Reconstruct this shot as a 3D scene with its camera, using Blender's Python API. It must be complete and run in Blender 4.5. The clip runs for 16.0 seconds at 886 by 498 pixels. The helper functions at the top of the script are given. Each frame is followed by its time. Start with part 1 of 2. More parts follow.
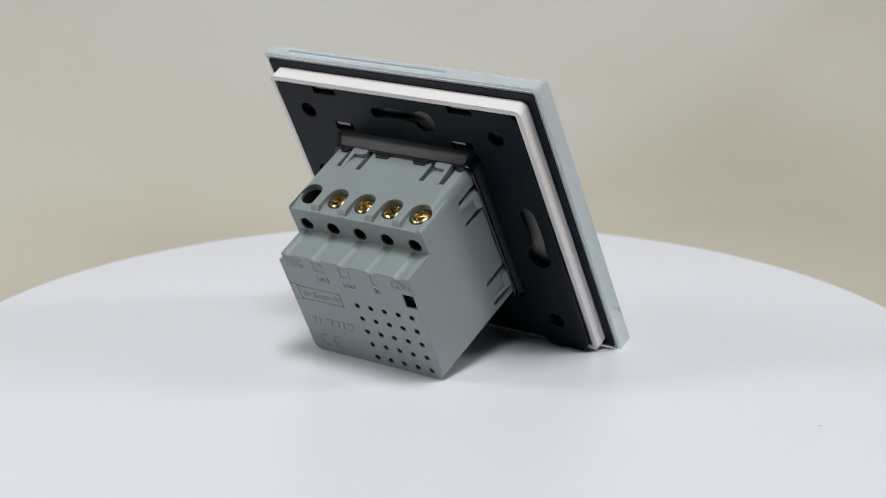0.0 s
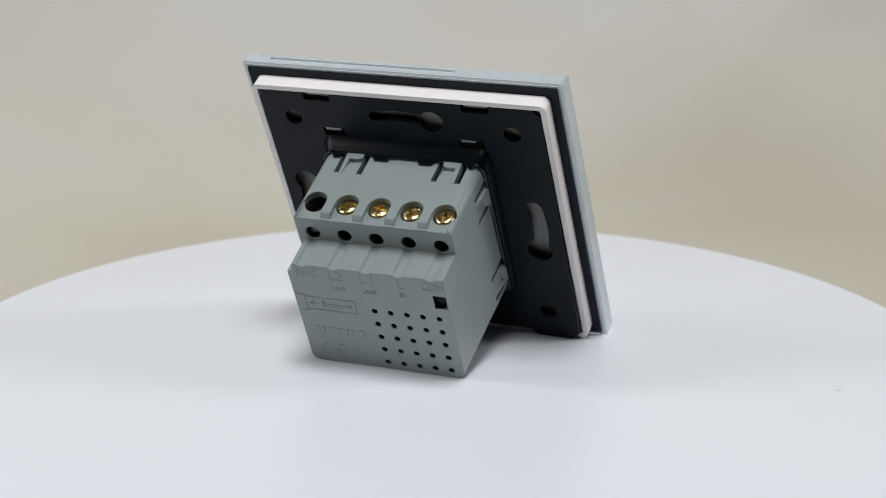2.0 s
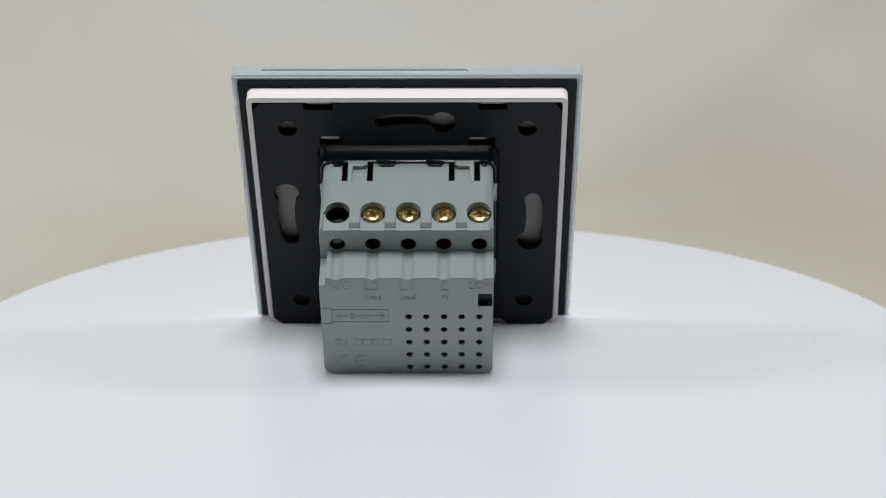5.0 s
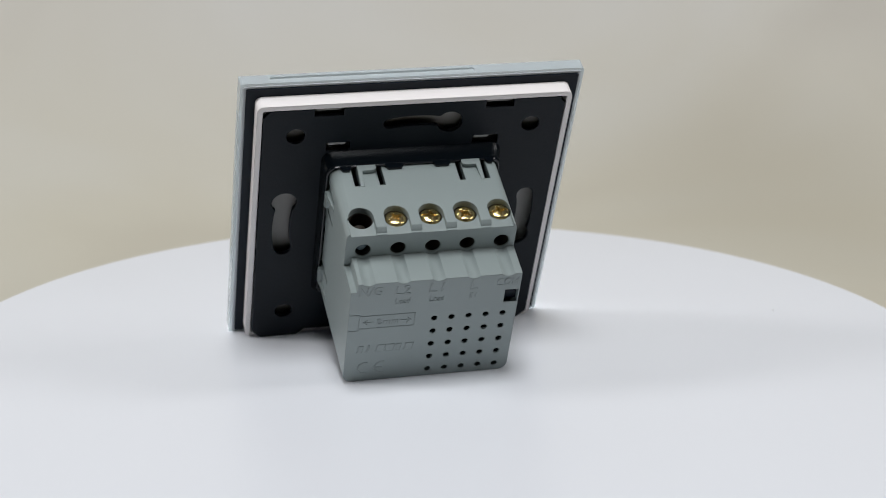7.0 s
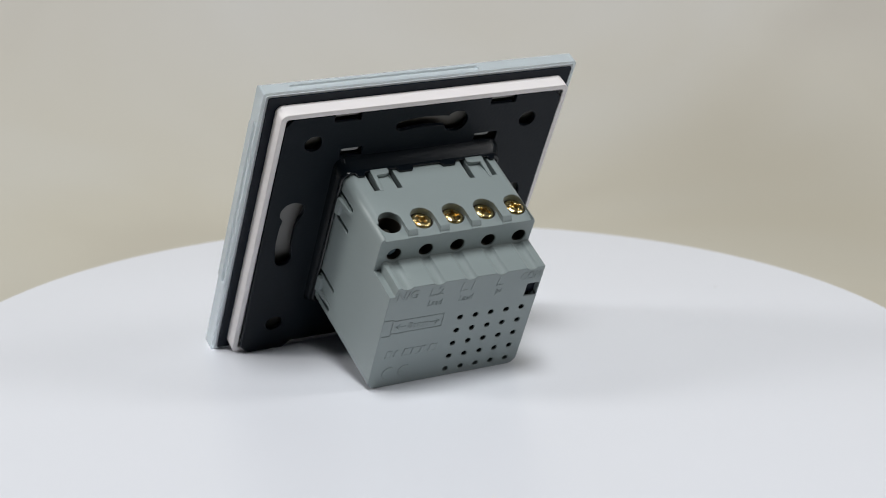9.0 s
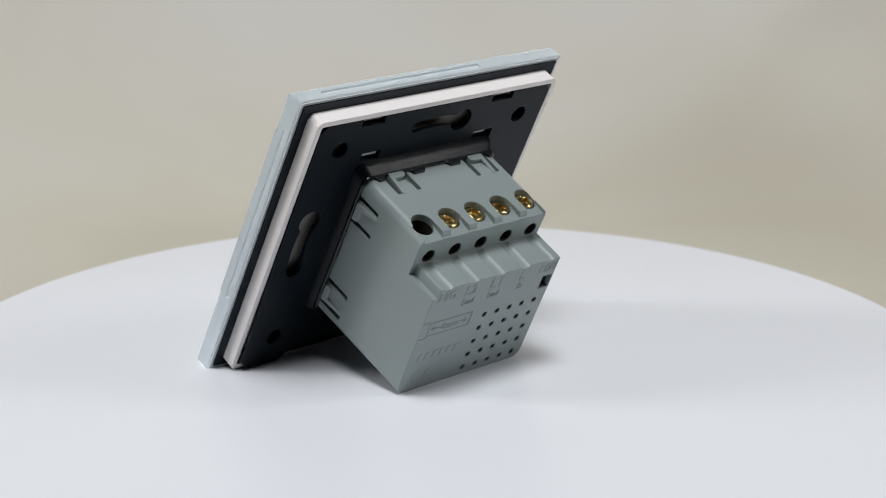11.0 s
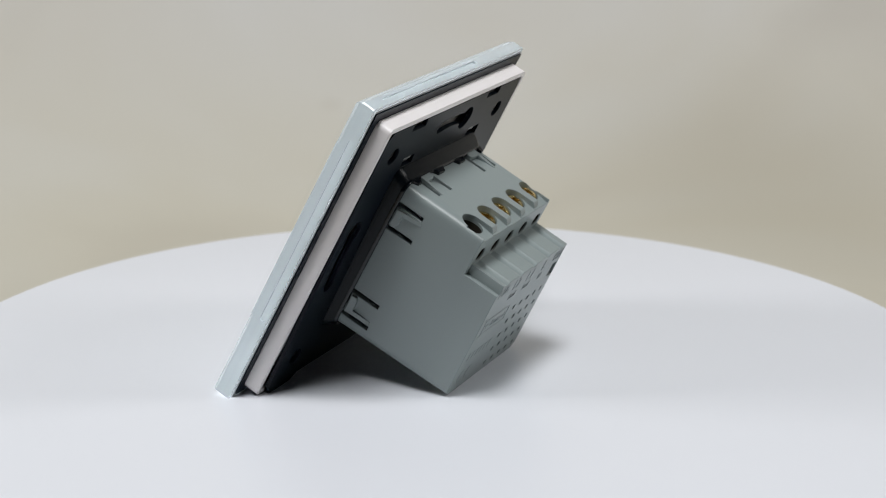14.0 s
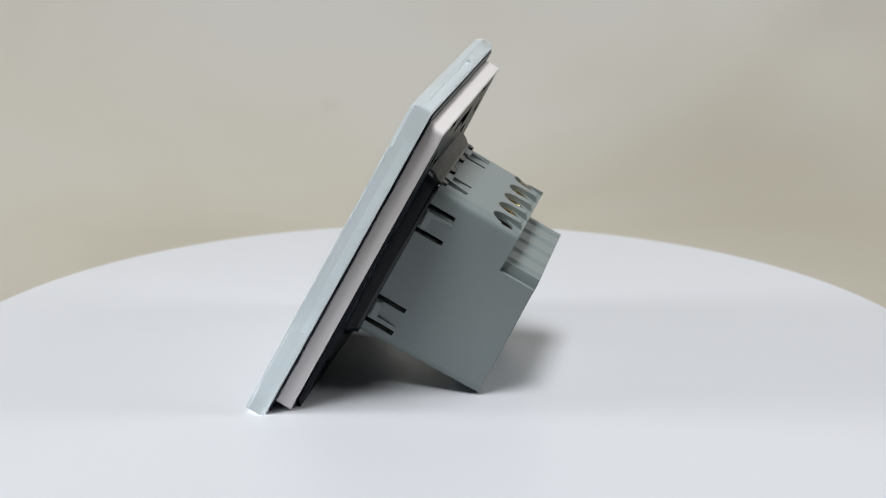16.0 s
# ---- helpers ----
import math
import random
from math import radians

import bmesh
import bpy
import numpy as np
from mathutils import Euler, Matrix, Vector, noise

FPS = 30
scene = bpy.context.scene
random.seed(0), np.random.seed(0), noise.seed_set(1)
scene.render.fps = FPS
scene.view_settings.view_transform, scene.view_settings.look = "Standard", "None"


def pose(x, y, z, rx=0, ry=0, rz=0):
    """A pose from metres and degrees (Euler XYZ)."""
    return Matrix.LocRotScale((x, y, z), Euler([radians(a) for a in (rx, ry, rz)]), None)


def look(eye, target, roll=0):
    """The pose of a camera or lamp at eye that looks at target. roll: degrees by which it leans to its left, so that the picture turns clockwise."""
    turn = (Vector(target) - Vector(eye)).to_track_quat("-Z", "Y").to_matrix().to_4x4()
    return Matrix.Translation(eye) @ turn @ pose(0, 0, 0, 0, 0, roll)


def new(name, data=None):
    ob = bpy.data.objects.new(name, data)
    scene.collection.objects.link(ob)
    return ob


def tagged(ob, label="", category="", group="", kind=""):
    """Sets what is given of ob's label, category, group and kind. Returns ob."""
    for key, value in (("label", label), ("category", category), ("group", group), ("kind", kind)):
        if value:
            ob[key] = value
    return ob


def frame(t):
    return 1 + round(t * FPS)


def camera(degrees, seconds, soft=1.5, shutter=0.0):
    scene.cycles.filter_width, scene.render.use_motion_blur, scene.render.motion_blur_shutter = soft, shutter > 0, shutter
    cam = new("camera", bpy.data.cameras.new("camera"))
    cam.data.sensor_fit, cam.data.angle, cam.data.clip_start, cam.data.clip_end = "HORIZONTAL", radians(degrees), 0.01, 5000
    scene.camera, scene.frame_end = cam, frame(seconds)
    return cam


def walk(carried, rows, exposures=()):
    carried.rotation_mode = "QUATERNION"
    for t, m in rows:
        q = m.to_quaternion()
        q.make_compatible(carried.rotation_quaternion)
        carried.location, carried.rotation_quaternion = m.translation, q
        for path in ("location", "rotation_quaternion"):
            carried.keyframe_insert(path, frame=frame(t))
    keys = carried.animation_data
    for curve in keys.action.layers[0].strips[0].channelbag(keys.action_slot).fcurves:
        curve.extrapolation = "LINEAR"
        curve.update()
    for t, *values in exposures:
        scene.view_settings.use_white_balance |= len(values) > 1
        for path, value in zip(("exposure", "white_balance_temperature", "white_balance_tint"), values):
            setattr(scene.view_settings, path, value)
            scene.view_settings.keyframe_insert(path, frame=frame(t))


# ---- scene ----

# ---------- camera: it stands still before the turntable ----------
cam = camera(26.76, 16.0, soft=0.85)
cam.data.dof.use_dof, cam.data.dof.focus_distance, cam.data.dof.aperture_fstop = True, 0.405, 27.0
EYE = pose(0.0, -0.42505, 0.14874, 73.86, 0, -0.19) @ pose(0, 0, 0, 0, 0, 0.05)
walk(cam, [(0.0, EYE), (16.0, EYE)], exposures=[(0.0, -0.70), (16.0, -0.70)])

# ---------- turning: degrees at the start and per second; how the switch lies on the platter ----------
TURN_START, TURN_RATE = -37.15, 7.27
SWITCH_ON_TABLE = pose(0, 0, 0, 0.042, -0.257, 0) @ pose(-0.00645, 0.01097, 0.03391, 118.41, 0, 0)


def table_pose(t):
    return pose(0, 0, 0, 0, 0, TURN_START + TURN_RATE * t)


# ---------- light: soft lamps of a photo table, dim room ----------
world = bpy.data.worlds.new("world")
scene.world = world
world.use_nodes = True
world.node_tree.nodes["Background"].inputs["Color"].default_value = (0.9, 0.95, 1.0, 1)
world.node_tree.nodes["Background"].inputs["Strength"].default_value = 0.014


def soft_lamp(name, eye, target, width, height, watts, colour):
    data = bpy.data.lights.new(name, "AREA")
    data.shape, data.size, data.size_y = "RECTANGLE", width, height
    data.energy, data.color = watts, colour
    ob = new(name, data)
    ob.matrix_world = look(eye, target)
    return ob


soft_lamp("softbox_left", (-0.80, -0.11, 0.48), (0, 0, 0.03), 0.22, 0.22, 4.3, (1.0, 0.985, 0.98))
soft_lamp("softbox_right", (0.80, -0.09, 0.48), (0, 0, 0.03), 0.22, 0.22, 3.6, (1.0, 0.985, 0.98))
soft_lamp("softbox_top", (0.0, -0.365, 1.07), (0, 0.02, 0.0), 0.30, 0.42, 14.8, (0.97, 0.985, 1.0))


# ---------- materials ----------
def material(name, colour, rough=0.5, metal=0.0, grain=0.0, grain_scale=800.0, tint=0.0, tint_scale=40.0,
             bevel=0.0, rough_var=0.0, ior=1.5, spec=0.5):
    """A principled surface with fine relief, slow tone variation and softened edges."""
    m = bpy.data.materials.new(name)
    m.use_nodes = True
    nt = m.node_tree
    b = nt.nodes["Principled BSDF"]
    b.inputs["Base Color"].default_value = (*colour, 1)
    b.inputs["Roughness"].default_value = rough
    b.inputs["Metallic"].default_value = metal
    b.inputs["IOR"].default_value = ior
    b.inputs["Specular IOR Level"].default_value = spec
    co = nt.nodes.new("ShaderNodeTexCoord")
    last = None
    if bevel:
        bv = nt.nodes.new("ShaderNodeBevel")
        bv.samples = 4
        bv.inputs["Radius"].default_value = bevel
        last = bv.outputs["Normal"]
    if grain:
        nz = nt.nodes.new("ShaderNodeTexNoise")
        nz.inputs["Scale"].default_value, nz.inputs["Detail"].default_value = grain_scale, 4
        nt.links.new(co.outputs["Object"], nz.inputs["Vector"])
        bp = nt.nodes.new("ShaderNodeBump")
        bp.inputs["Strength"].default_value, bp.inputs["Distance"].default_value = grain, 0.0002
        nt.links.new(nz.outputs["Fac"], bp.inputs["Height"])
        if last:
            nt.links.new(last, bp.inputs["Normal"])
        last = bp.outputs["Normal"]
    if last:
        nt.links.new(last, b.inputs["Normal"])
    if tint:
        n2 = nt.nodes.new("ShaderNodeTexNoise")
        n2.inputs["Scale"].default_value, n2.inputs["Detail"].default_value = tint_scale, 5
        nt.links.new(co.outputs["Object"], n2.inputs["Vector"])
        mx = nt.nodes.new("ShaderNodeMix")
        mx.data_type = "RGBA"
        mx.inputs["A"].default_value = (*[c * (1 - tint) for c in colour], 1)
        mx.inputs["B"].default_value = (*[min(1, c * (1 + tint)) for c in colour], 1)
        nt.links.new(n2.outputs["Fac"], mx.inputs["Factor"])
        nt.links.new(mx.outputs["Result"], b.inputs["Base Color"])
        if rough_var:
            mr = nt.nodes.new("ShaderNodeMapRange")
            mr.inputs["To Min"].default_value = rough - rough_var
            mr.inputs["To Max"].default_value = rough + rough_var
            nt.links.new(n2.outputs["Fac"], mr.inputs["Value"])
            nt.links.new(mr.outputs["Result"], b.inputs["Roughness"])
    return m


GREY = material("grey_plastic", (0.256, 0.300, 0.299), 0.36, grain=0.12, grain_scale=2500, tint=0.03, tint_scale=90, bevel=0.00035, rough_var=0.05)
BLACK = material("black_painted_steel", (0.0036, 0.0068, 0.0112), 0.40, spec=0.17, grain=0.2, grain_scale=1500, tint=0.15, tint_scale=60, bevel=0.0003, rough_var=0.06)
CRACKLE = material("crackle_black_paint", (0.003, 0.0055, 0.0082), 0.27, spec=0.16, grain=0.3, grain_scale=3200, tint=0.2, tint_scale=200, bevel=0.0003)
GLOSS = material("glossy_black_paint", (0.003, 0.005, 0.0075), 0.16, spec=0.4, grain=0.2, grain_scale=1500, tint=0.1, tint_scale=200, bevel=0.00025)
RUBBER = material("blue_grey_plug", (0.10, 0.14, 0.16), 0.22, tint=0.1, tint_scale=300)
PRINT = material("pale_print", (0.46, 0.495, 0.515), 0.5, tint=0.03, tint_scale=30)
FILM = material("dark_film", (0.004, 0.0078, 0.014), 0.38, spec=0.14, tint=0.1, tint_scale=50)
WHITE = material("white_plastic", (0.88, 0.845, 0.84), 0.38, grain=0.06, grain_scale=2000, tint=0.02, tint_scale=60, bevel=0.0004)
PALE = material("pale_grey_plastic", (0.36, 0.37, 0.37), 0.45, tint=0.05)
INNER = material("dark_grey_plastic", (0.27, 0.265, 0.255), 0.5, grain=0.1, tint=0.1)
# dark brown that stands in for shade inside wells and wire holes
HOLE_SHADE = material("dark_hole_shade", (0.030, 0.026, 0.020), 0.45, spec=0.3, tint=0.2, tint_scale=300)
BRASS = material("brass", (0.75, 0.59, 0.28), 0.22, metal=1.0, grain=0.7, grain_scale=1200, tint=0.15, tint_scale=500, bevel=0.0002, rough_var=0.08)
TABLE = material("white_laminate", (0.765, 0.785, 0.83), 0.33, grain=0.05, grain_scale=500, tint=0.012, tint_scale=25, rough_var=0.04)
PAPER = material("beige_paper", (0.53, 0.515, 0.465), 0.85, grain=0.2, grain_scale=300)


def blotches(m, tones, scale, shades_and_spots):
    """Broad soft blotches in a sheet of paper: a few tones spread by slow noise, painted fold shade, one small spot."""
    nt = m.node_tree
    co = nt.nodes.new("ShaderNodeTexCoord")
    nz = nt.nodes.new("ShaderNodeTexNoise")
    nz.inputs["Scale"].default_value, nz.inputs["Detail"].default_value, nz.inputs["Distortion"].default_value = scale, 3.0, 0.6
    nt.links.new(co.outputs["Object"], nz.inputs["Vector"])
    ramp = nt.nodes.new("ShaderNodeValToRGB")
    while len(ramp.color_ramp.elements) < len(tones):
        ramp.color_ramp.elements.new(0.5)
    for i, tone in enumerate(tones):
        ramp.color_ramp.elements[i].position = 0.3 + 0.4 * i / (len(tones) - 1)
        ramp.color_ramp.elements[i].color = (*tone, 1)
    nt.links.new(nz.outputs["Fac"], ramp.inputs["Fac"])
    # Gradient put into the colour: yellower low down, greyer higher up
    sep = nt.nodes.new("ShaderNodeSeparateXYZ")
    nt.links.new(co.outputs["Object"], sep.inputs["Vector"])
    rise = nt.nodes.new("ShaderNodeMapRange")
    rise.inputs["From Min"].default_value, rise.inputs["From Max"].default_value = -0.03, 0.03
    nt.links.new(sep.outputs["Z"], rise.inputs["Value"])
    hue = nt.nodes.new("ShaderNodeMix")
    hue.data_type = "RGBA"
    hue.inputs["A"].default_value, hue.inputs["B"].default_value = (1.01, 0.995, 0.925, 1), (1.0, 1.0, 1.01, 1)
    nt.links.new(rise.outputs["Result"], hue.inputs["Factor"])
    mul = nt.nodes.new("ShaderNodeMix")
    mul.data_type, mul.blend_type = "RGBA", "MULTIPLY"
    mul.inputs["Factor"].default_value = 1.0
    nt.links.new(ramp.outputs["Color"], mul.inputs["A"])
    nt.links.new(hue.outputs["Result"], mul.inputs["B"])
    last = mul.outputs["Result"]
    for place, radius, depth in shades_and_spots:
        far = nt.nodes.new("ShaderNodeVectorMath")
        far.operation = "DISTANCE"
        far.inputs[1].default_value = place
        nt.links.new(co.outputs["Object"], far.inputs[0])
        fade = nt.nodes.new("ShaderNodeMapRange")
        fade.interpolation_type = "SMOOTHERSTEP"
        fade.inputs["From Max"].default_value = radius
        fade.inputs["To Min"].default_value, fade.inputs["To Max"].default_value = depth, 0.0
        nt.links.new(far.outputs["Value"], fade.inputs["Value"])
        shade_spot = nt.nodes.new("ShaderNodeMix")
        shade_spot.data_type, shade_spot.blend_type = "RGBA", "MULTIPLY"
        shade_spot.inputs["B"].default_value = (0.60, 0.56, 0.49, 1)
        nt.links.new(fade.outputs["Result"], shade_spot.inputs["Factor"])
        nt.links.new(last, shade_spot.inputs["A"])
        last = shade_spot.outputs["Result"]
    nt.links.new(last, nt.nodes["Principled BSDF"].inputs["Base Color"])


# Broad patches paint fold shade into the paper; the small one is a spot
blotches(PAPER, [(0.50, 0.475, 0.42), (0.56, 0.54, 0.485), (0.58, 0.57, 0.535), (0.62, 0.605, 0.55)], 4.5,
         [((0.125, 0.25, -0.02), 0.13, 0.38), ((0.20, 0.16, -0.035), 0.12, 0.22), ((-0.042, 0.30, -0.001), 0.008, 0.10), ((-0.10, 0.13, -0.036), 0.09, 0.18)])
DUST = material("dust", (0.735, 0.74, 0.76), 0.9)
EDGE_MARK = material("dark_edge_mark", (0.22, 0.25, 0.26), 0.6, tint=0.3, tint_scale=900)
PLASTER = material("wall_paint", (0.07, 0.07, 0.073), 0.8, grain=0.2, grain_scale=60, tint=0.03, tint_scale=3)
WOOD = material("floor_wood", (0.25, 0.17, 0.10), 0.5, grain=0.2, grain_scale=40, tint=0.2, tint_scale=6)


def glass_material():
    """Clear glass, faintly blue and a little milky at its ground edges."""
    m = bpy.data.materials.new("tempered_glass")
    m.use_nodes = True
    nt = m.node_tree
    b = nt.nodes["Principled BSDF"]
    b.inputs["IOR"].default_value = 1.5
    b.inputs["Transmission Weight"].default_value = 0.5
    co = nt.nodes.new("ShaderNodeTexCoord")
    nz = nt.nodes.new("ShaderNodeTexNoise")
    nz.inputs["Scale"].default_value, nz.inputs["Detail"].default_value = 70, 3
    nt.links.new(co.outputs["Object"], nz.inputs["Vector"])
    mr = nt.nodes.new("ShaderNodeMapRange")
    mr.inputs["To Min"].default_value, mr.inputs["To Max"].default_value = 0.16, 0.27
    nt.links.new(nz.outputs["Fac"], mr.inputs["Value"])
    nt.links.new(mr.outputs["Result"], b.inputs["Roughness"])
    # slightly lighter and darker streaks that run along the edges
    stretch = nt.nodes.new("ShaderNodeMapping")
    stretch.inputs["Scale"].default_value = (14, 14, 420)
    nt.links.new(co.outputs["Object"], stretch.inputs["Vector"])
    streak = nt.nodes.new("ShaderNodeTexNoise")
    streak.inputs["Scale"].default_value, streak.inputs["Detail"].default_value = 1.0, 3
    nt.links.new(stretch.outputs["Vector"], streak.inputs["Vector"])
    ramp = nt.nodes.new("ShaderNodeValToRGB")
    ramp.color_ramp.elements[0].position, ramp.color_ramp.elements[1].position = 0.34, 0.66
    ramp.color_ramp.elements[0].color = (0.70, 0.76, 0.785, 1)
    ramp.color_ramp.elements[1].color = (0.745, 0.805, 0.83, 1)
    nt.links.new(streak.outputs["Fac"], ramp.inputs["Fac"])
    nt.links.new(ramp.outputs["Color"], b.inputs["Base Color"])
    return m


GLASS = glass_material()


# ---------- mesh helpers: shapes in millimetres ----------
def box(bm, u0, u1, v0, v1, n0, n1):
    return prism(bm, [(u0, v0), (u1, v0), (u1, v1), (u0, v1)], n0, n1)


def prism(bm, outline, n0, n1, shrink=1.0):
    """A closed solid over an outline in the u-v plane, from n0 to n1."""
    low = [bm.verts.new((u, v, n0)) for u, v in outline]
    high = [bm.verts.new((u * shrink, v * shrink, n1)) for u, v in outline]
    k = len(outline)
    bm.faces.new(low[::-1])
    bm.faces.new(high)
    for i in range(k):
        bm.faces.new((low[i], low[(i + 1) % k], high[(i + 1) % k], high[i]))
    return low + high


def side_prism(bm, outline, u0, u1):
    """A closed solid over an outline in the v-n plane, from u0 to u1."""
    low = [bm.verts.new((u0, v, n)) for v, n in outline]
    high = [bm.verts.new((u1, v, n)) for v, n in outline]
    k = len(outline)
    bm.faces.new(low[::-1])
    bm.faces.new(high)
    for i in range(k):
        bm.faces.new((low[i], low[(i + 1) % k], high[(i + 1) % k], high[i]))
    bmesh.ops.recalc_face_normals(bm, faces=bm.faces)


def circle(u, v, r, k=24, start=0.0):
    return [(u + r * math.cos(start + 2 * math.pi * i / k), v + r * math.sin(start + 2 * math.pi * i / k)) for i in range(k)]


def rounded(u0, u1, v0, v1, r, k=6):
    out = []
    for cu, cv, a in ((u1 - r, v1 - r, 0), (u0 + r, v1 - r, 90), (u0 + r, v0 + r, 180), (u1 - r, v0 + r, 270)):
        out += [(cu + r * math.cos(radians(a + 90 * i / k)), cv + r * math.sin(radians(a + 90 * i / k))) for i in range(k + 1)]
    return out


def tube(bm, outer, inner, n0, n1):
    rings = [[bm.verts.new((u, v, n)) for u, v in ring] for ring, n in ((outer, n0), (outer, n1), (inner, n1), (inner, n0))]
    k = len(outer)
    for a, b in zip(rings, rings[1:] + rings[:1]):
        for i in range(k):
            bm.faces.new((a[i], a[(i + 1) % k], b[(i + 1) % k], b[i]))


def upright_cylinder(bm, u, n, r, v0, v1, k=28):
    low = [bm.verts.new((a, v0, b)) for a, b in circle(u, n, r, k)]
    high = [bm.verts.new((a, v1, b)) for a, b in circle(u, n, r, k)]
    bm.faces.new(low)
    bm.faces.new(high[::-1])
    for i in range(k):
        bm.faces.new((low[i], high[i], high[(i + 1) % k], low[(i + 1) % k]))


def mesh_of(bm, name):
    bmesh.ops.recalc_face_normals(bm, faces=bm.faces)
    me = bpy.data.meshes.new(name)
    bm.to_mesh(me)
    bm.free()
    return me


def cut(bm, cutters):
    """The solid bm less each of the cutters, as a new bmesh."""
    ob = new("blank", mesh_of(bm, "blank"))
    tools = []
    for c in cutters:
        tool = new("tool", mesh_of(c, "tool"))
        mod = ob.modifiers.new("cut", "BOOLEAN")
        mod.operation, mod.solver, mod.object = "DIFFERENCE", "EXACT", tool
        mod.use_self = True
        tools.append(tool)
    bpy.context.view_layer.update()
    me = bpy.data.meshes.new_from_object(ob.evaluated_get(bpy.context.evaluated_depsgraph_get()))
    out = bmesh.new()
    out.from_mesh(me)
    for o in [ob] + tools:
        data = o.data
        bpy.data.objects.remove(o)
        bpy.data.meshes.remove(data)
    bpy.data.meshes.remove(me)
    return out


def part(name, bm, mat, parent, label="", angle=35.0, scale=0.001):
    """One mesh object under a thing or a part; the bmesh is in millimetres."""
    bmesh.ops.scale(bm, vec=(scale,) * 3, verts=bm.verts)
    me = mesh_of(bm, name)
    me.materials.append(mat)
    for f in me.polygons:
        f.use_smooth = True
    me.set_sharp_from_angle(angle=radians(angle))
    ob = new(name, me)
    ob.parent = parent
    return tagged(ob, label)


def text_mesh(words, height, width, u, v, thick, slant=0.0):
    """Raised lettering as a bmesh in millimetres, of that height and width, from its lower left corner (u, v)."""
    cu = bpy.data.curves.new("lettering", "FONT")
    cu.body, cu.size, cu.extrude, cu.shear = words, 10.0, 1.0, slant
    cu.resolution_u = 3
    ob = new("lettering", cu)
    bpy.context.view_layer.update()
    me = bpy.data.meshes.new_from_object(ob.evaluated_get(bpy.context.evaluated_depsgraph_get()))
    bm = bmesh.new()
    bm.from_mesh(me)
    xs, ys = [q.co.x for q in bm.verts], [q.co.y for q in bm.verts]
    kx, ky = width / (max(xs) - min(xs)), height / (max(ys) - min(ys))
    for q in bm.verts:
        q.co = (u + (q.co.x - min(xs)) * kx, v + (q.co.y - min(ys)) * ky, q.co.z * thick)
    bpy.data.objects.remove(ob)
    bpy.data.curves.remove(cu)
    bpy.data.meshes.remove(me)
    return bm


# ---------- setting ----------
def setting(name, bm, mat, label, smooth=False):
    me = mesh_of(bm, name)
    me.materials.append(mat)
    if smooth:
        for f in me.polygons:
            f.use_smooth = True
    return tagged(new(name, me), label, name.split("_")[0], kind="structure")


def build_setting():
    # sheet of paper: it lies under the turntable and sweeps up behind it
    bm = bmesh.new()
    line = [(-0.25, -0.036), (0.15, -0.036)]
    line += [(0.15 + 0.35 * math.sin(radians(a)), 0.314 - 0.35 * math.cos(radians(a))) for a in range(6, 91, 6)]
    line += [(0.5, 0.36), (0.5, 0.42)]
    xs = [-0.75 + 1.5 * i / 40 for i in range(41)]
    rows = []
    for y, z in line:
        rows.append([bm.verts.new((x, y + 0.012 * noise.noise(Vector((x * 3.0, z * 1.5, 4.0))) * min(1, max(0, z * 4)), z)) for x in xs])
    for a, b in zip(rows, rows[1:]):
        for i in range(40):
            bm.faces.new((a[i], a[i + 1], b[i + 1], b[i]))
    paper = setting("backdrop", bm, PAPER, "seamless beige paper backdrop with faint soft blotches and painted fold shade", True)
    mod = paper.modifiers.new("thickness", "SOLIDIFY")
    mod.thickness, mod.offset = 0.0006, 0
    # table under the paper
    bm = bmesh.new()
    box(bm, -0.8, 0.8, -0.3, 0.7, -0.066, -0.038)
    for x in (-0.75, 0.69):
        for y in (-0.25, 0.59):
            box(bm, x, x + 0.06, y, y + 0.06, -0.78, -0.066)
    setting("table_top", bm, WOOD, "plain wooden table under the paper sheet")
    # plain room that closes the place
    bm = bmesh.new()
    box(bm, -2.1, 2.1, -2.6, 1.7, -0.83, -0.78)
    setting("floor", bm, WOOD, "plain wooden room floor")
    bm = bmesh.new()
    box(bm, -2.1, 2.1, -2.6, 1.7, 1.72, 1.77)
    setting("ceiling", bm, PLASTER, "plain dark grey painted ceiling")
    for name, u0, u1, v0, v1 in (("wall_north", -2.1, 2.1, 1.6, 1.7), ("wall_south", -2.1, 2.1, -2.6, -2.5),
                                 ("wall_west", -2.1, -2.0, -2.5, 1.6), ("wall_east", 2.0, 2.1, -2.5, 1.6)):
        bm = bmesh.new()
        box(bm, u0, u1, v0, v1, -0.78, 1.72)
        setting(name, bm, PLASTER, "plain dark grey painted room wall")


# ---------- turntable ----------
def lathe(bm, profile, k=160):
    rings = [[bm.verts.new((r * math.cos(2 * math.pi * i / k), r * math.sin(2 * math.pi * i / k), z)) for i in range(k)] for r, z in profile]
    for a, b in zip(rings, rings[1:]):
        for i in range(k):
            bm.faces.new((a[i], a[(i + 1) % k], b[(i + 1) % k], b[i]))
    bm.faces.new(rings[0][::-1])
    bm.faces.new(rings[-1])


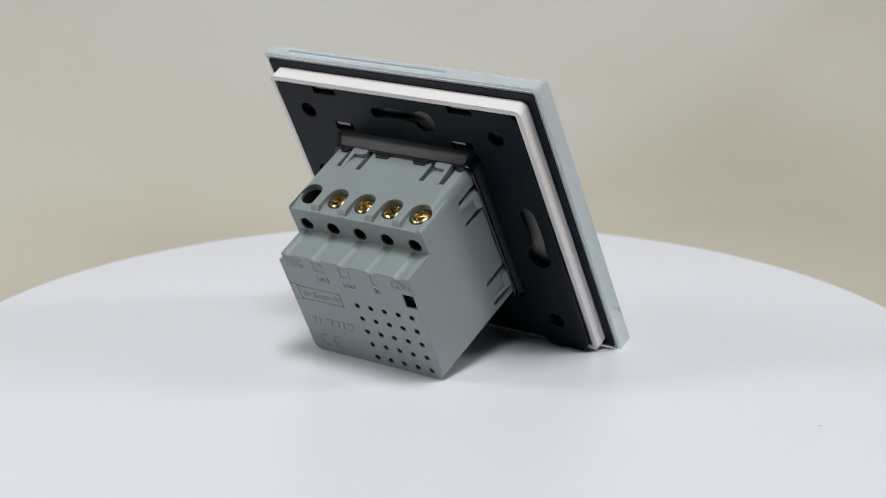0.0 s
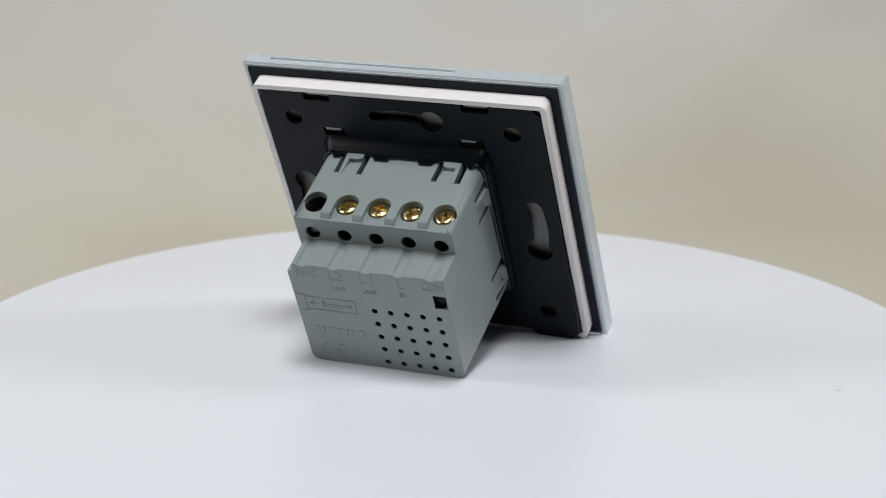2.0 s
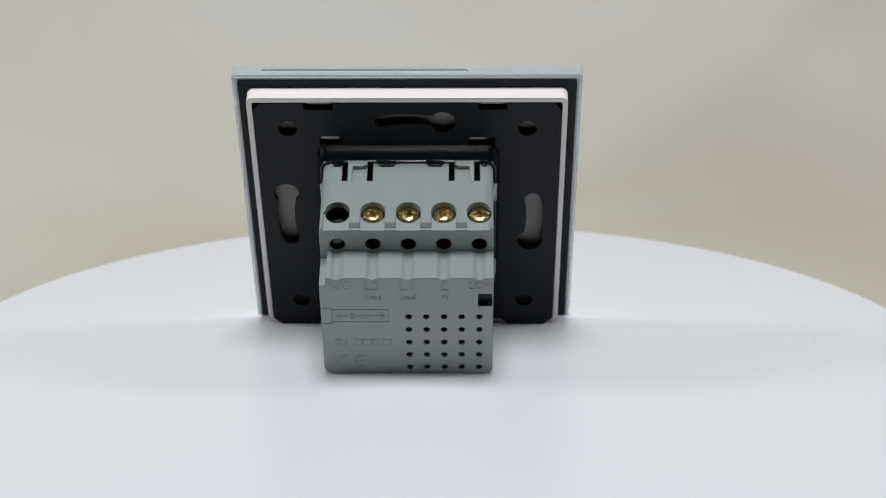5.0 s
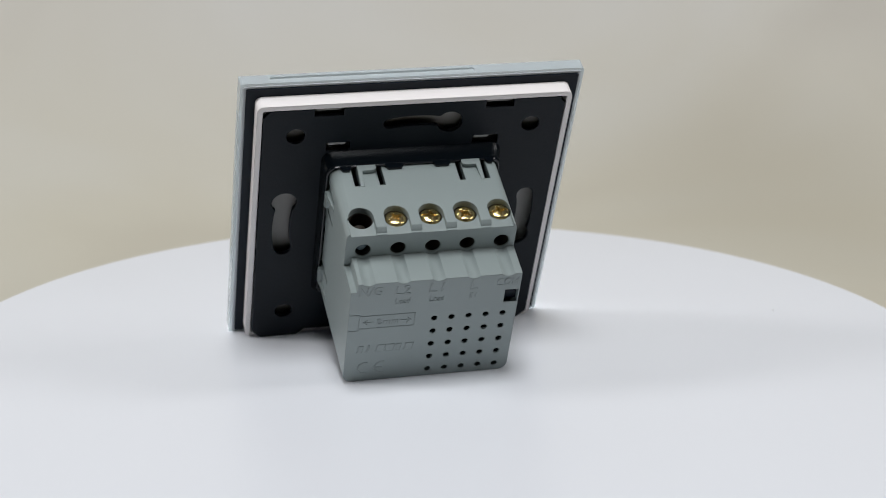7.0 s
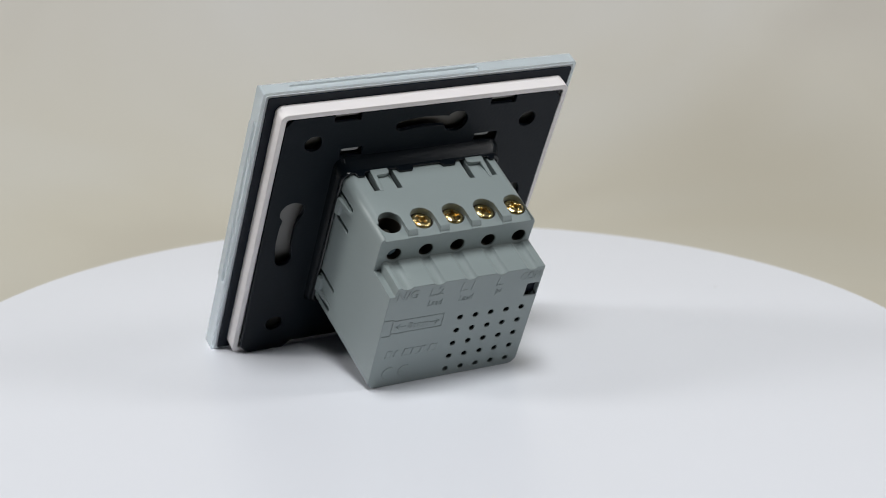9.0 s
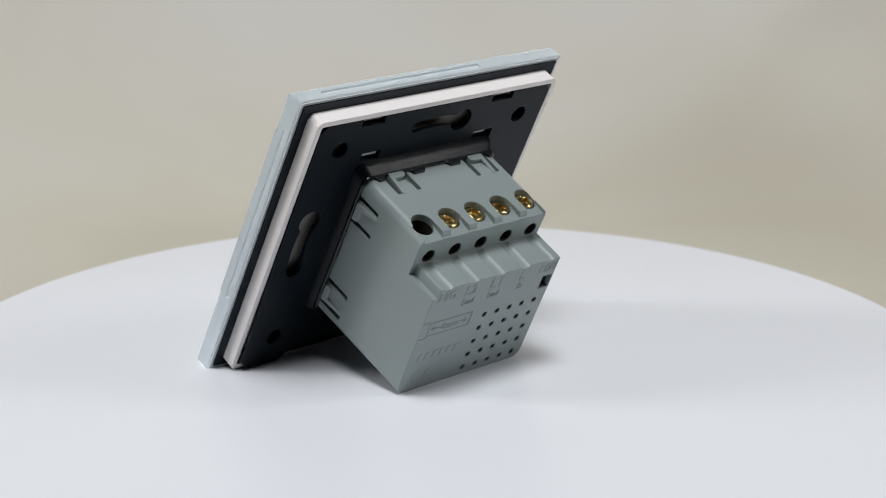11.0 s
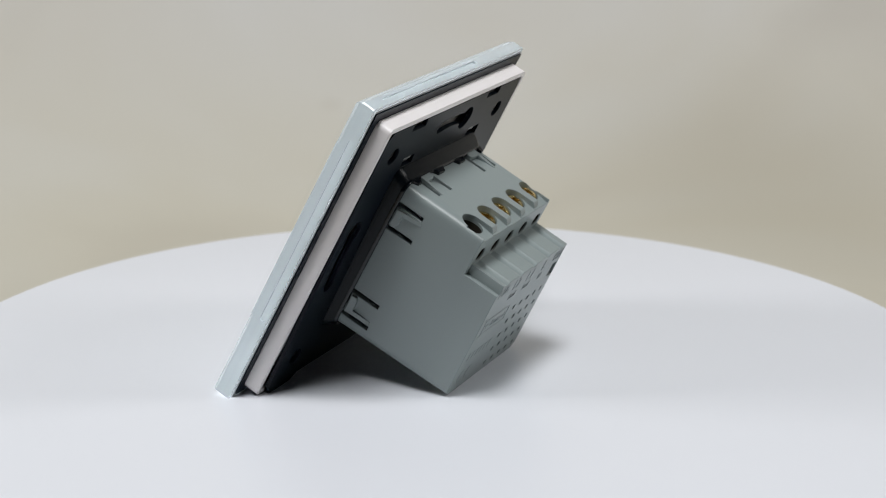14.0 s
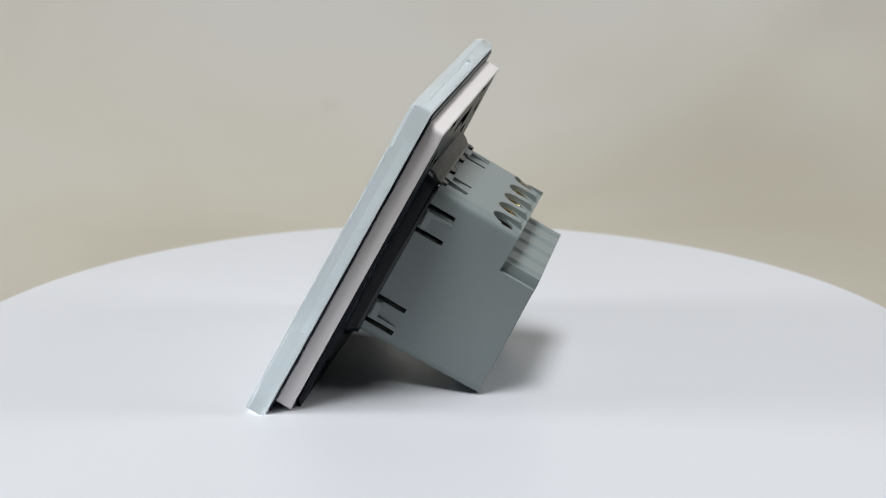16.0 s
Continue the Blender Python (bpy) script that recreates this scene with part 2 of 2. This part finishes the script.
def build_turntable():
    top = new("turntable")
    tagged(top, "round white motorised turntable with a smooth satin top", "turntable")
    bm = bmesh.new()
    lathe(bm, [(121, -11), (125.6, -10.2), (126.6, -8.5), (126.8, -4.2), (126.6, -3.4), (126.1, -3.0), (115, -2.5), (100, -2.0), (80, -1.5), (62, -1.2), (45, -0.97), (30, -0.75), (18, -0.5)])
    part("platter", bm, TABLE, top, "smooth white round platter")
    bm = bmesh.new()
    lathe(bm, [(98, -35.5), (100, -34), (100, -14), (97, -12), (30, -12), (30, -11.2)], 96)
    part("drum", bm, TABLE, top, "low white drum under the platter")
    bm = bmesh.new()
    bmesh.ops.create_icosphere(bm, subdivisions=2, radius=0.3, matrix=Matrix.Translation((93.8, 15.0, -1.45)) @ Matrix.Diagonal((1.4, 0.8, 0.3, 1)))
    part("dust_speck", bm, DUST, top, "tiny grey crumb of dust")
    return top


# ---------- the switch module, lying on its back housing and lower glass edge ----------
PITCH, FIRST = 8.01, -15.6          # terminals
TERMINALS = [FIRST + PITCH * i for i in range(5)]
STEP_N, RIDGE_V, TOP_V = 28.65, 12.5, 20.2


def rear_n(v):
    """The housing's rear face leans out a little towards its lower edge."""
    return 37.45 + (12.5 - v) * 0.033


def build_housing(switch):
    bm = bmesh.new()
    outline = rounded(-19.75, 19.75, -19.5, TOP_V, 2.3)
    low = [bm.verts.new((u, v, 3.0)) for u, v in outline]
    high = []
    for u, v in outline:
        vv = v if v > 0 else v * (18.3 / 19.5)
        high.append(bm.verts.new((u * 0.992, vv, rear_n(vv))))
    k = len(outline)
    bm.faces.new(low[::-1])
    bm.faces.new(high)
    for i in range(k):
        bm.faces.new((low[i], low[(i + 1) % k], high[(i + 1) % k], high[i]))
    bmesh.ops.recalc_face_normals(bm, faces=bm.faces)
    step = bmesh.new()
    prism(step, [(-30, 10.15), (-18.2, 10.15), (-18.0, RIDGE_V), (30, RIDGE_V), (30, 30), (-30, 30)], STEP_N, 50)
    channels = bmesh.new()
    for i, u in enumerate(TERMINALS):
        u0, u1 = u - 2.8, u + 2.8
        if i == 0:
            u0 = -18.75
        if i == 4:
            u1 = 18.75
        side_prism(channels, [(19.3, 23.7), (18.65, 29.5), (26, 29.5), (26, 23.7)], u0, u1)
    lips = bmesh.new()
    for a, b in zip(TERMINALS, TERMINALS[1:]):
        side_prism(lips, [(20.3, 27.3), (19.5, 27.95), (18.9, 28.1), (18.9, 29.5), (26, 29.5), (26, 27.3)], a + 2.6, b - 2.6)
    wells = bmesh.new()
    for u in TERMINALS:
        upright_cylinder(wells, u, 23.7, 2.8, 14.0 if u > -15 else 7.0, 26)
    wires = bmesh.new()
    for u in TERMINALS:
        prism(wires, circle(u, 14.47, 1.8), 20.5, 29.5)
    grooves = bmesh.new()
    for u in TERMINALS:
        prism(grooves, circle(u, 14.0, 2.1), STEP_N + 0.01, 45)
    holes = bmesh.new()
    for r in range(5):
        for c in range(5):
            prism(holes, circle(0.37 + 16.09 * c / 4, 0.37 - 16.42 * r / 4, 0.74, 16), 32, 45)
    box(holes, 16.15, 19.3, 3.75, 7.6, 31, 45)
    slots = bmesh.new()
    pockets = bmesh.new()
    for v0, n1 in ((15.25, 14.4), (9.0, 14.6), (-9.4, 15.0), (-15.6, 15.0)):
        for s in (-1, 1):
            a, b = sorted((s * 18.2, s * 25))
            box(slots, a, b, v0 - 0.55, v0 + 0.55, 2, n1)
    for s in (-1, 1):
        a, b = sorted((s * 18.8, s * 25))
        box(slots, a, b, -2.7, 1.5, 2, 7.7)
    for u0, u1 in ((-12.9, -9.4), (10.95, 14.5)):
        side_prism(pockets, [(19.6, 8.6), (20.25, 12.4), (21, 12.4), (21, 8.6)], u0, u1)
    for u in (-14.45, -8.65, 10.15, 16.0):
        box(slots, u - 0.66, u + 0.66, 18.3, 25, 2, 13.8)
    cavity = bmesh.new()
    side_prism(cavity, [(-17.2, 2.0), (18.6, 2.0), (18.6, 17.5), (8.6, 17.5), (8.6, 37.2), (-17.0, 38.02)], -18.3, 18.3)
    housing = part("housing", cut(bm, [cavity, step, channels, lips, wells, wires, grooves, holes, slots, pockets]), GREY, switch,
                   "blue-grey moulded plastic housing with vent holes")

    # snap clips between the slots: a bar and one leg, rising towards the plate
    def clip(m, flip, rise=1.0):
        b2 = bmesh.new()
        w0, w1 = -2.2, 2.2
        bar = [(w0, 7.7), (w1, 7.7), (w1, 8.9), (w1 - 1.0, 9.4), (w0, 9.4)]
        leg = [(w0, 9.35), (w0 + 1.1, 9.35), (w0 + 0.85, 14.2), (w0, 14.2)]
        for shape, tall in ((bar, 0.72), (leg, 0.70)):
            lo = [b2.verts.new((x * flip, -0.3, n)) for x, n in shape]
            hi = [b2.verts.new((x * flip, max(0.05, tall - (n - 7.7) * 0.095) * rise, n)) for x, n in shape]
            b2.faces.new(lo)
            b2.faces.new(hi[::-1])
            k = len(shape)
            for i in range(k):
                b2.faces.new((lo[i], lo[(i + 1) % k], hi[(i + 1) % k], hi[i]))
        bmesh.ops.transform(b2, matrix=m, verts=b2.verts)
        part("snap_clip", b2, GREY, housing)

    clip(Matrix.Translation((-11.55, TOP_V, -0.1)), 1)
    clip(Matrix.Translation((13.1, TOP_V, -0.1)), -1)
    for v, flip in ((12.1, 1), (-12.5, -1)):
        clip(Matrix.Translation((-19.65, v, 0.6)) @ Matrix.Rotation(radians(90), 4, "Z"), 1 if flip < 0 else -1, 1.5)
        clip(Matrix.Translation((19.65, v, 0.6)) @ Matrix.Rotation(radians(-90), 4, "Z"), -1 if flip < 0 else 1, 1.5)

    # brass screws in four wells, clamps behind the wire holes
    for u, turn in zip(TERMINALS[1:], (25, -10, 48, 8)):
        bm = bmesh.new()
        prof = [(2.3, -2.4), (2.36, -1.0), (2.36, -0.62), (2.26, -0.3), (2.0, -0.08), (1.55, 0.06), (0.9, 0.13), (0.4, 0.15)]
        lathe(bm, prof, 28)
        cross = bmesh.new()
        prism(cross, [(-1.5, -0.3), (-0.5, -0.5), (0.5, -0.5), (1.5, -0.3), (1.5, 0.3), (0.5, 0.5), (-0.5, 0.5), (-1.5, 0.3)], -1.1, 2)
        cross2 = bmesh.new()
        prism(cross2, [(-0.3, -1.5), (0.3, -1.5), (0.5, -0.5), (0.5, 0.5), (0.3, 1.5), (-0.3, 1.5), (-0.5, 0.5), (-0.5, -0.5)], -1.1, 2)
        slot = bmesh.new()
        box(slot, -3, 3, -0.2, 0.2, -0.3, 2)
        head = cut(bm, [cross, cross2, slot])
        bmesh.ops.transform(head, matrix=Matrix.Translation((u, 19.3, 23.85)) @ Matrix.Rotation(radians(-90), 4, "X") @ Matrix.Rotation(radians(turn), 4, "Z"), verts=head.verts)
        part("terminal_screw", head, BRASS, housing, "brass screw head with a cross slot")
        bm = bmesh.new()
        prism(bm, circle(u, 14.47, 1.6, 18), 20.55, 24.6, 1.0)
        part("terminal_clamp", bm, BRASS, housing, "dull brass wire clamp")

    # added dark liners put shade into the wells and wire holes
    for u in TERMINALS:
        bm = bmesh.new()
        tube(bm, circle(u, 23.7, 2.77, 28), circle(u, 23.7, 2.62, 28), 14.1 if u > -15 else 8.8, 18.55)
        bmesh.ops.transform(bm, matrix=Matrix(((1, 0, 0, 0), (0, 0, 1, 0), (0, 1, 0, 0), (0, 0, 0, 1))), verts=bm.verts)
        part("well_shade_liner", bm, HOLE_SHADE, housing, "added dark liner that shades a screw well")
        bm = bmesh.new()
        tube(bm, circle(u, 14.47, 1.77, 24), circle(u, 14.47, 1.66, 24), 22.3, 28.35)
        part("wire_hole_shade_liner", bm, HOLE_SHADE, housing, "added dark liner that shades a wire hole")

    bm = bmesh.new()
    lathe(bm, [(1.5, 22.4), (1.5, 26.3), (1.38, 26.9), (1.05, 27.35), (0.55, 27.6), (0.15, 27.66)], 20)
    bmesh.ops.translate(bm, vec=(FIRST - 0.1, 14.3, 0), verts=bm.verts)
    part("blanking_plug", bm, RUBBER, housing, "smooth blue-grey plug in the unused wire hole")
    # added dark disc blacks out the bottom of the empty well
    bm = bmesh.new()
    upright_cylinder(bm, FIRST, 23.7, 2.6, 9.6, 10.2)
    part("well_shade_floor", bm, HOLE_SHADE, housing, "added dark disc that shades the empty terminal")

    # added dark sheet, and a block in the square hole, stand in for shade
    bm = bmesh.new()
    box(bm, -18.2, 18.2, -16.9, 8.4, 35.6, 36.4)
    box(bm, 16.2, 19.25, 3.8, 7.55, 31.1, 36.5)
    part("hole_shade_sheet", bm, FILM, housing, "added dark sheet that shades the vent holes")

    # raised lettering and signs on the rear face
    def on_rear(bm2, name, label=""):
        for vert in bm2.verts:
            vert.co.z += rear_n(vert.co.y)
        part(name, bm2, GREY, housing, label)

    for words, h, w, u, v in (("N/G", 2.6, 5.3, -17.7, 8.85), ("L2", 2.6, 3.5, -9.5, 8.75), ("L1", 2.6, 3.5, -1.7, 8.7), ("L", 2.6, 1.8, 7.7, 8.6),
                              ("COM", 2.4, 5.2, 13.9, 9.0), ("Load", 1.7, 3.6, -9.3, 5.8), ("Load", 1.7, 3.5, -1.4, 5.8), ("IN", 1.6, 1.5, 7.9, 5.9)):
        on_rear(text_mesh(words, h, w, u, v, 0.085, 0.1), "raised_lettering", "raised grey letters")
    on_rear(text_mesh("8mm", 1.9, 5.0, -13.0, -0.3, 0.08), "raised_lettering", "raised grey strip length marking")
    bm = bmesh.new()
    for u0, u1, v0, v1 in ((-19.3, -17.0, 2.9, 3.15), (-19.3, -17.0, -2.0, -1.75), (-17.2, -17.0, -1.9, 3.0), (-17.0, -4.2, 2.5, 2.7), (-17.0, -4.2, -1.4, -1.2), (-4.35, -4.15, -1.4, 2.7)):
        box(bm, u0, u1, v0, v1, -0.1, 0.085)
    for s, u in ((1, -16.2), (-1, -5.0)):
        box(bm, min(u, u + s * 2.6), max(u, u + s * 2.6), 0.5, 0.72, -0.1, 0.085)
        for d in (-1, 1):
            prism(bm, [(u, 0.61), (u + s * 1.1, 0.61 + d * 0.9), (u + s * 1.1, 0.61 + d * 0.65), (u + s * 0.3, 0.61)][::(1 if s * d < 0 else -1)], -0.1, 0.085)
    on_rear(bm, "length_mark", "raised outline of a stripped wire with arrows")
    bm = bmesh.new()
    for i, w in enumerate((1.3, 0.5, 1.9, 1.9, 1.3, 1.9)):
        u = -17.0 + 2.2 * i
        prism(bm, [(u, -8.9), (u + w, -8.9), (u + w + 0.4, -6.8), (u + 0.4, -6.8)], -0.1, 0.075)
    on_rear(bm, "maker_mark", "row of raised slanted bars")
    for u in (-14.6, -10.6):
        bm = bmesh.new()
        arc = [(u + 1.95 * math.cos(radians(a)), -14.1 + 1.95 * math.sin(radians(a))) for a in range(75, 290, 15)]
        inner = [(u + 1.55 * math.cos(radians(a)), -14.1 + 1.55 * math.sin(radians(a))) for a in range(285, 70, -15)]
        prism(bm, arc + inner, -0.1, 0.075)
        if u > -12:
            box(bm, u - 1.7, u - 0.1, -14.3, -13.9, -0.1, 0.075)
        on_rear(bm, "approval_mark", "raised curved approval sign")
    return housing


def keyhole(bm, cu, cv, r, a0, a1, radius, half, n0, n1):
    """Cutter: a round hole that runs into a curved slot round the plate's middle."""
    steps = 10
    outer = [((radius + half) * math.cos(radians(a0 + (a1 - a0) * i / steps)), (radius + half) * math.sin(radians(a0 + (a1 - a0) * i / steps))) for i in range(steps + 1)]
    inner = [((radius - half) * math.cos(radians(a0 + (a1 - a0) * i / steps)), (radius - half) * math.sin(radians(a0 + (a1 - a0) * i / steps))) for i in range(steps, -1, -1)]
    a = radians(a1)
    mid = (radius * math.cos(a), radius * math.sin(a))
    sgn = 1 if a1 > a0 else -1
    cap = [(mid[0] + half * math.cos(a + sgn * radians(q)), mid[1] + half * math.sin(a + sgn * radians(q))) for q in (30, 60, 90, 120, 150)]
    prism(bm, outer + cap + inner, n0, n1)
    return circle(cu, cv, r, 28)


def plate_lift(v):
    """The steel plate stands off a little more towards its lower edge."""
    return 0.4 - 0.0208 * v


def build_switch():
    switch = new("wall_switch")
    tagged(switch, "glass-fronted wall switch module leaning on its grey plastic housing", "wall switch")

    # glass front plate, its front edge ground off a little
    bm = bmesh.new()
    rings = []
    for inset, n in ((0.0, -0.32), (0.0, GLASS_FRONT + 0.3), (0.3, GLASS_FRONT)):
        rings.append([bm.verts.new((u, v, n)) for u, v in rounded(-40 + inset, 40 - inset, -40.4 + inset, 40 - inset, 0.9, 3)])
    bm.faces.new(rings[0])
    bm.faces.new(rings[-1][::-1])
    for a, b in zip(rings, rings[1:]):
        k = len(a)
        for i in range(k):
            bm.faces.new((b[i], b[(i + 1) % k], a[(i + 1) % k], a[i]))
    ends = []
    for u0, u1 in ((-41.5, -18), (29, 41.5)):
        c = bmesh.new()
        side_prism(c, [(39.35, GLASS_FRONT - 0.1), (42, GLASS_FRONT - 0.1), (42, GLASS_FRONT + 0.85), (40.05, GLASS_FRONT + 0.85)], u0, u1)
        bmesh.ops.rotate(c, cent=(0, 0, 0), matrix=Matrix.Rotation(radians(90), 3, "Z"), verts=c.verts)
        ends.append(c)
    c = bmesh.new()
    side_prism(c, [(38.7, GLASS_FRONT - 0.1), (42, GLASS_FRONT - 0.1), (42, GLASS_FRONT + 1.75), (40.05, GLASS_FRONT + 1.75)], -42, 42)
    ends.append(c)
    # shallow finger grooves in two edges
    c = bmesh.new()
    side_prism(c, rounded(-18, 31, -2.35, -0.95, 0.65, 5), -41, -39.4)
    ends.append(c)
    c = bmesh.new()
    side_prism(c, rounded(-14, 33.3, -2.35, -0.95, 0.65, 5), -41, -39.4)
    bmesh.ops.rotate(c, cent=(0, 0, 0), matrix=Matrix.Rotation(radians(-90), 3, "Z"), verts=c.verts)
    bmesh.ops.scale(c, vec=(-1, 1, 1), verts=c.verts)
    ends.append(c)
    bm = cut(bm, ends)
    pane = part("glass_panel", bm, GLASS, switch, "clear blue-tinted glass front panel", angle=20)
    pane.visible_shadow = False
    for v, n, w, h in ((-27.8, -2.5, 0.4, 0.5), (-29.2, -3.6, 0.5, 0.8), (-30.1, -1.8, 0.35, 0.3), (-35.3, -1.5, 0.25, 0.25)):
        spot = bmesh.new()
        side_prism(spot, [(v - h, n - w * 0.4), (v - h * 0.3, n - w), (v + h * 0.8, n - w * 0.3), (v + h * 0.5, n + w * 0.6), (v - h * 0.6, n + w * 0.5)], 39.99, 40.04)
        part("edge_mark", spot, EDGE_MARK, pane, "small dark mark on the glass edge")
    bm = bmesh.new()
    prism(bm, rounded(-38.7, 38.7, -38.7, 38.7, 0.4, 3), -0.1, 0.25)
    part("backing_film", bm, FILM, switch, "dark film on the back of the glass")

    bm = bmesh.new()
    prism(bm, rounded(-39.3, 39.3, -39.6, 39.3, 0.6, 3), -0.3, -0.12)
    part("printed_layer", bm, PRINT, switch, "pale blue-grey print behind the glass")

    # white rim
    bm = bmesh.new()
    prism(bm, rounded(-36.65, 36.65, -37.3, 36.65, 1.6, 6), 0.3, 4.0)
    c = bmesh.new()
    prism(c, rounded(-35.4, 35.4, -35.7, 35.4, 0.5, 3), -1, 6)
    part("rim", cut(bm, [c]), WHITE, switch, "white plastic rim")
    bm = bmesh.new()
    prism(bm, rounded(-35.3, 35.3, -35.6, 35.3, 0.4, 3), 0.27, 1.4)
    part("carrier", bm, INNER, switch, "dark grey plastic carrier behind the plate")

    # steel plate
    bm = bmesh.new()
    outline = [(-33.0, -36.6), (-24.3, -36.6), (-22.2, -34.6), (22.2, -34.6), (24.3, -36.6), (33.0, -36.6), (35.2, -34.4),
               (35.2, 33.2), (33.5, 35.2), (-33.5, 35.2), (-35.2, 33.2), (-35.2, -34.4)]
    prism(bm, outline, 3.3, 4.3)
    c1, c2 = bmesh.new(), bmesh.new()
    rounds = []
    rounds.append(keyhole(c1, 8.1, 29.5, 3.0, 75, 101.5, 30.45, 1.45, 2, 6))
    rounds.append(keyhole(c1, -29.2, 7.7, 3.0, 165, 193, 29.7, 2.05, 2, 6))
    rounds.append(keyhole(c1, 28.9, -7.5, 3.1, -13, 11, 29.9, 2.0, 2, 6))
    for ring in rounds:
        prism(c2, ring, 2, 6)
    for u, v in ((-27.6, 27.65), (27.6, 27.65), (-27.7, -27.8), (27.9, -27.8)):
        prism(c2, circle(u, v, 2.15, 24), 2, 6)
    c3 = bmesh.new()
    for u0, u1, v0, v1 in ((-20.4, -14.9, 22.9, 25.3), (14.1, 20.2, 22.3, 25.0), (-23.6, -16.9, 33.2, 40), (16.2, 22.9, 33.2, 40), (-18.9, 18.9, -18.9, 18.9)):
        box(c3, u0, u1, v0, v1, 2, 6)
    bm = cut(bm, [c1, c2, c3])
    for q in bm.verts:
        q.co.z += plate_lift(q.co.y)
    plate = part("mounting_plate", bm, BLACK, switch, "black painted steel mounting plate with keyhole slots")
    # raised collar round the housing
    bm = bmesh.new()
    rings = []
    for out, n in ((22.4, 4.2), (22.25, 4.6), (22.05, 5.1), (21.8, 5.6), (21.45, 6.15), (21.0, 6.7), (20.65, 7.2), (20.4, 7.5), (20.0, 7.3), (19.9, 3.6)):
        side = min(out, 20.4 + (out - 20.4) * 0.45)
        rings.append([bm.verts.new((u, v + 0.35, n + plate_lift(v) * max(0, 7.5 - n) / 3.3)) for u, v in rounded(-side, side, -out, out, 2.6, 5)])
    for a, b in zip(rings, rings[1:] + rings[:1]):
        k = len(a)
        for i in range(k):
            bm.faces.new((a[i], a[(i + 1) % k], b[(i + 1) % k], b[i]))
    part("collar", bm, CRACKLE, plate, "raised crackle-painted collar")
    bm = bmesh.new()
    rings = []
    for out, n in ((20.63, 7.0), (20.6, 7.5), (20.48, 7.8), (20.25, 7.9), (19.95, 7.75), (19.9, 6.4)):
        rings.append([bm.verts.new((u, v + 0.35, n)) for u, v in rounded(-out, out, -out, out, 2.5, 6)])
    for a, b in zip(rings, rings[1:] + rings[:1]):
        k = len(a)
        for i in range(k):
            bm.faces.new((a[i], a[(i + 1) % k], b[(i + 1) % k], b[i]))
    part("collar_lip", bm, GLOSS, plate, "thin glossy black lip of the collar")
    for u0, u1, n in ((-7.1, -2.7, 8.95), (4.2, 8.4, 8.95), (-17.6, -14.9, 9.0), (16.6, 18.7, 8.9)):
        bm = bmesh.new()
        low = [bm.verts.new((u, 20.15, z)) for u, z in ((u0, 6.6), (u1, 6.6), (u1, 7.85), (u1 - 0.6, n), (u0 + 0.6, n), (u0, 7.85))]
        high = [bm.verts.new((q.co.x, 20.95 - 0.15 * (q.co.z > 8), q.co.z)) for q in low]
        bm.faces.new(low[::-1])
        bm.faces.new(high)
        for i in range(6):
            bm.faces.new((low[i], low[(i + 1) % 6], high[(i + 1) % 6], high[i]))
        part("collar_tooth", bm, GLOSS, plate)
    # light plastic bars seen in the two small slots, and the catches at the top edge
    for u0, u1, v0 in ((-20.0, -16.0, 24.4), (14.4, 17.9, 24.2)):
        bm = bmesh.new()
        box(bm, u0, u1, v0, v0 + 0.75, 1.2, 3.9)
        part("catch_bar", bm, PALE, switch, "pale grey plastic catch bar")
    for u0, u1 in ((-22.9, -17.6), (16.9, 22.2)):
        bm = bmesh.new()
        box(bm, u0, u1, 34.1, 35.5, 1.2, 3.0)
        part("catch", bm, INNER, switch, "dark plastic catch")
    build_housing(switch)
    return switch


GLASS_FRONT = -4.8

build_setting()
turntable = build_turntable()
wall_switch = build_switch()


# ---------- what moves ----------
def motions():
    times = [0.5 * i for i in range(33)]
    walk(turntable, [(t, table_pose(t)) for t in times])
    walk(wall_switch, [(t, table_pose(t) @ SWITCH_ON_TABLE) for t in times])


motions()
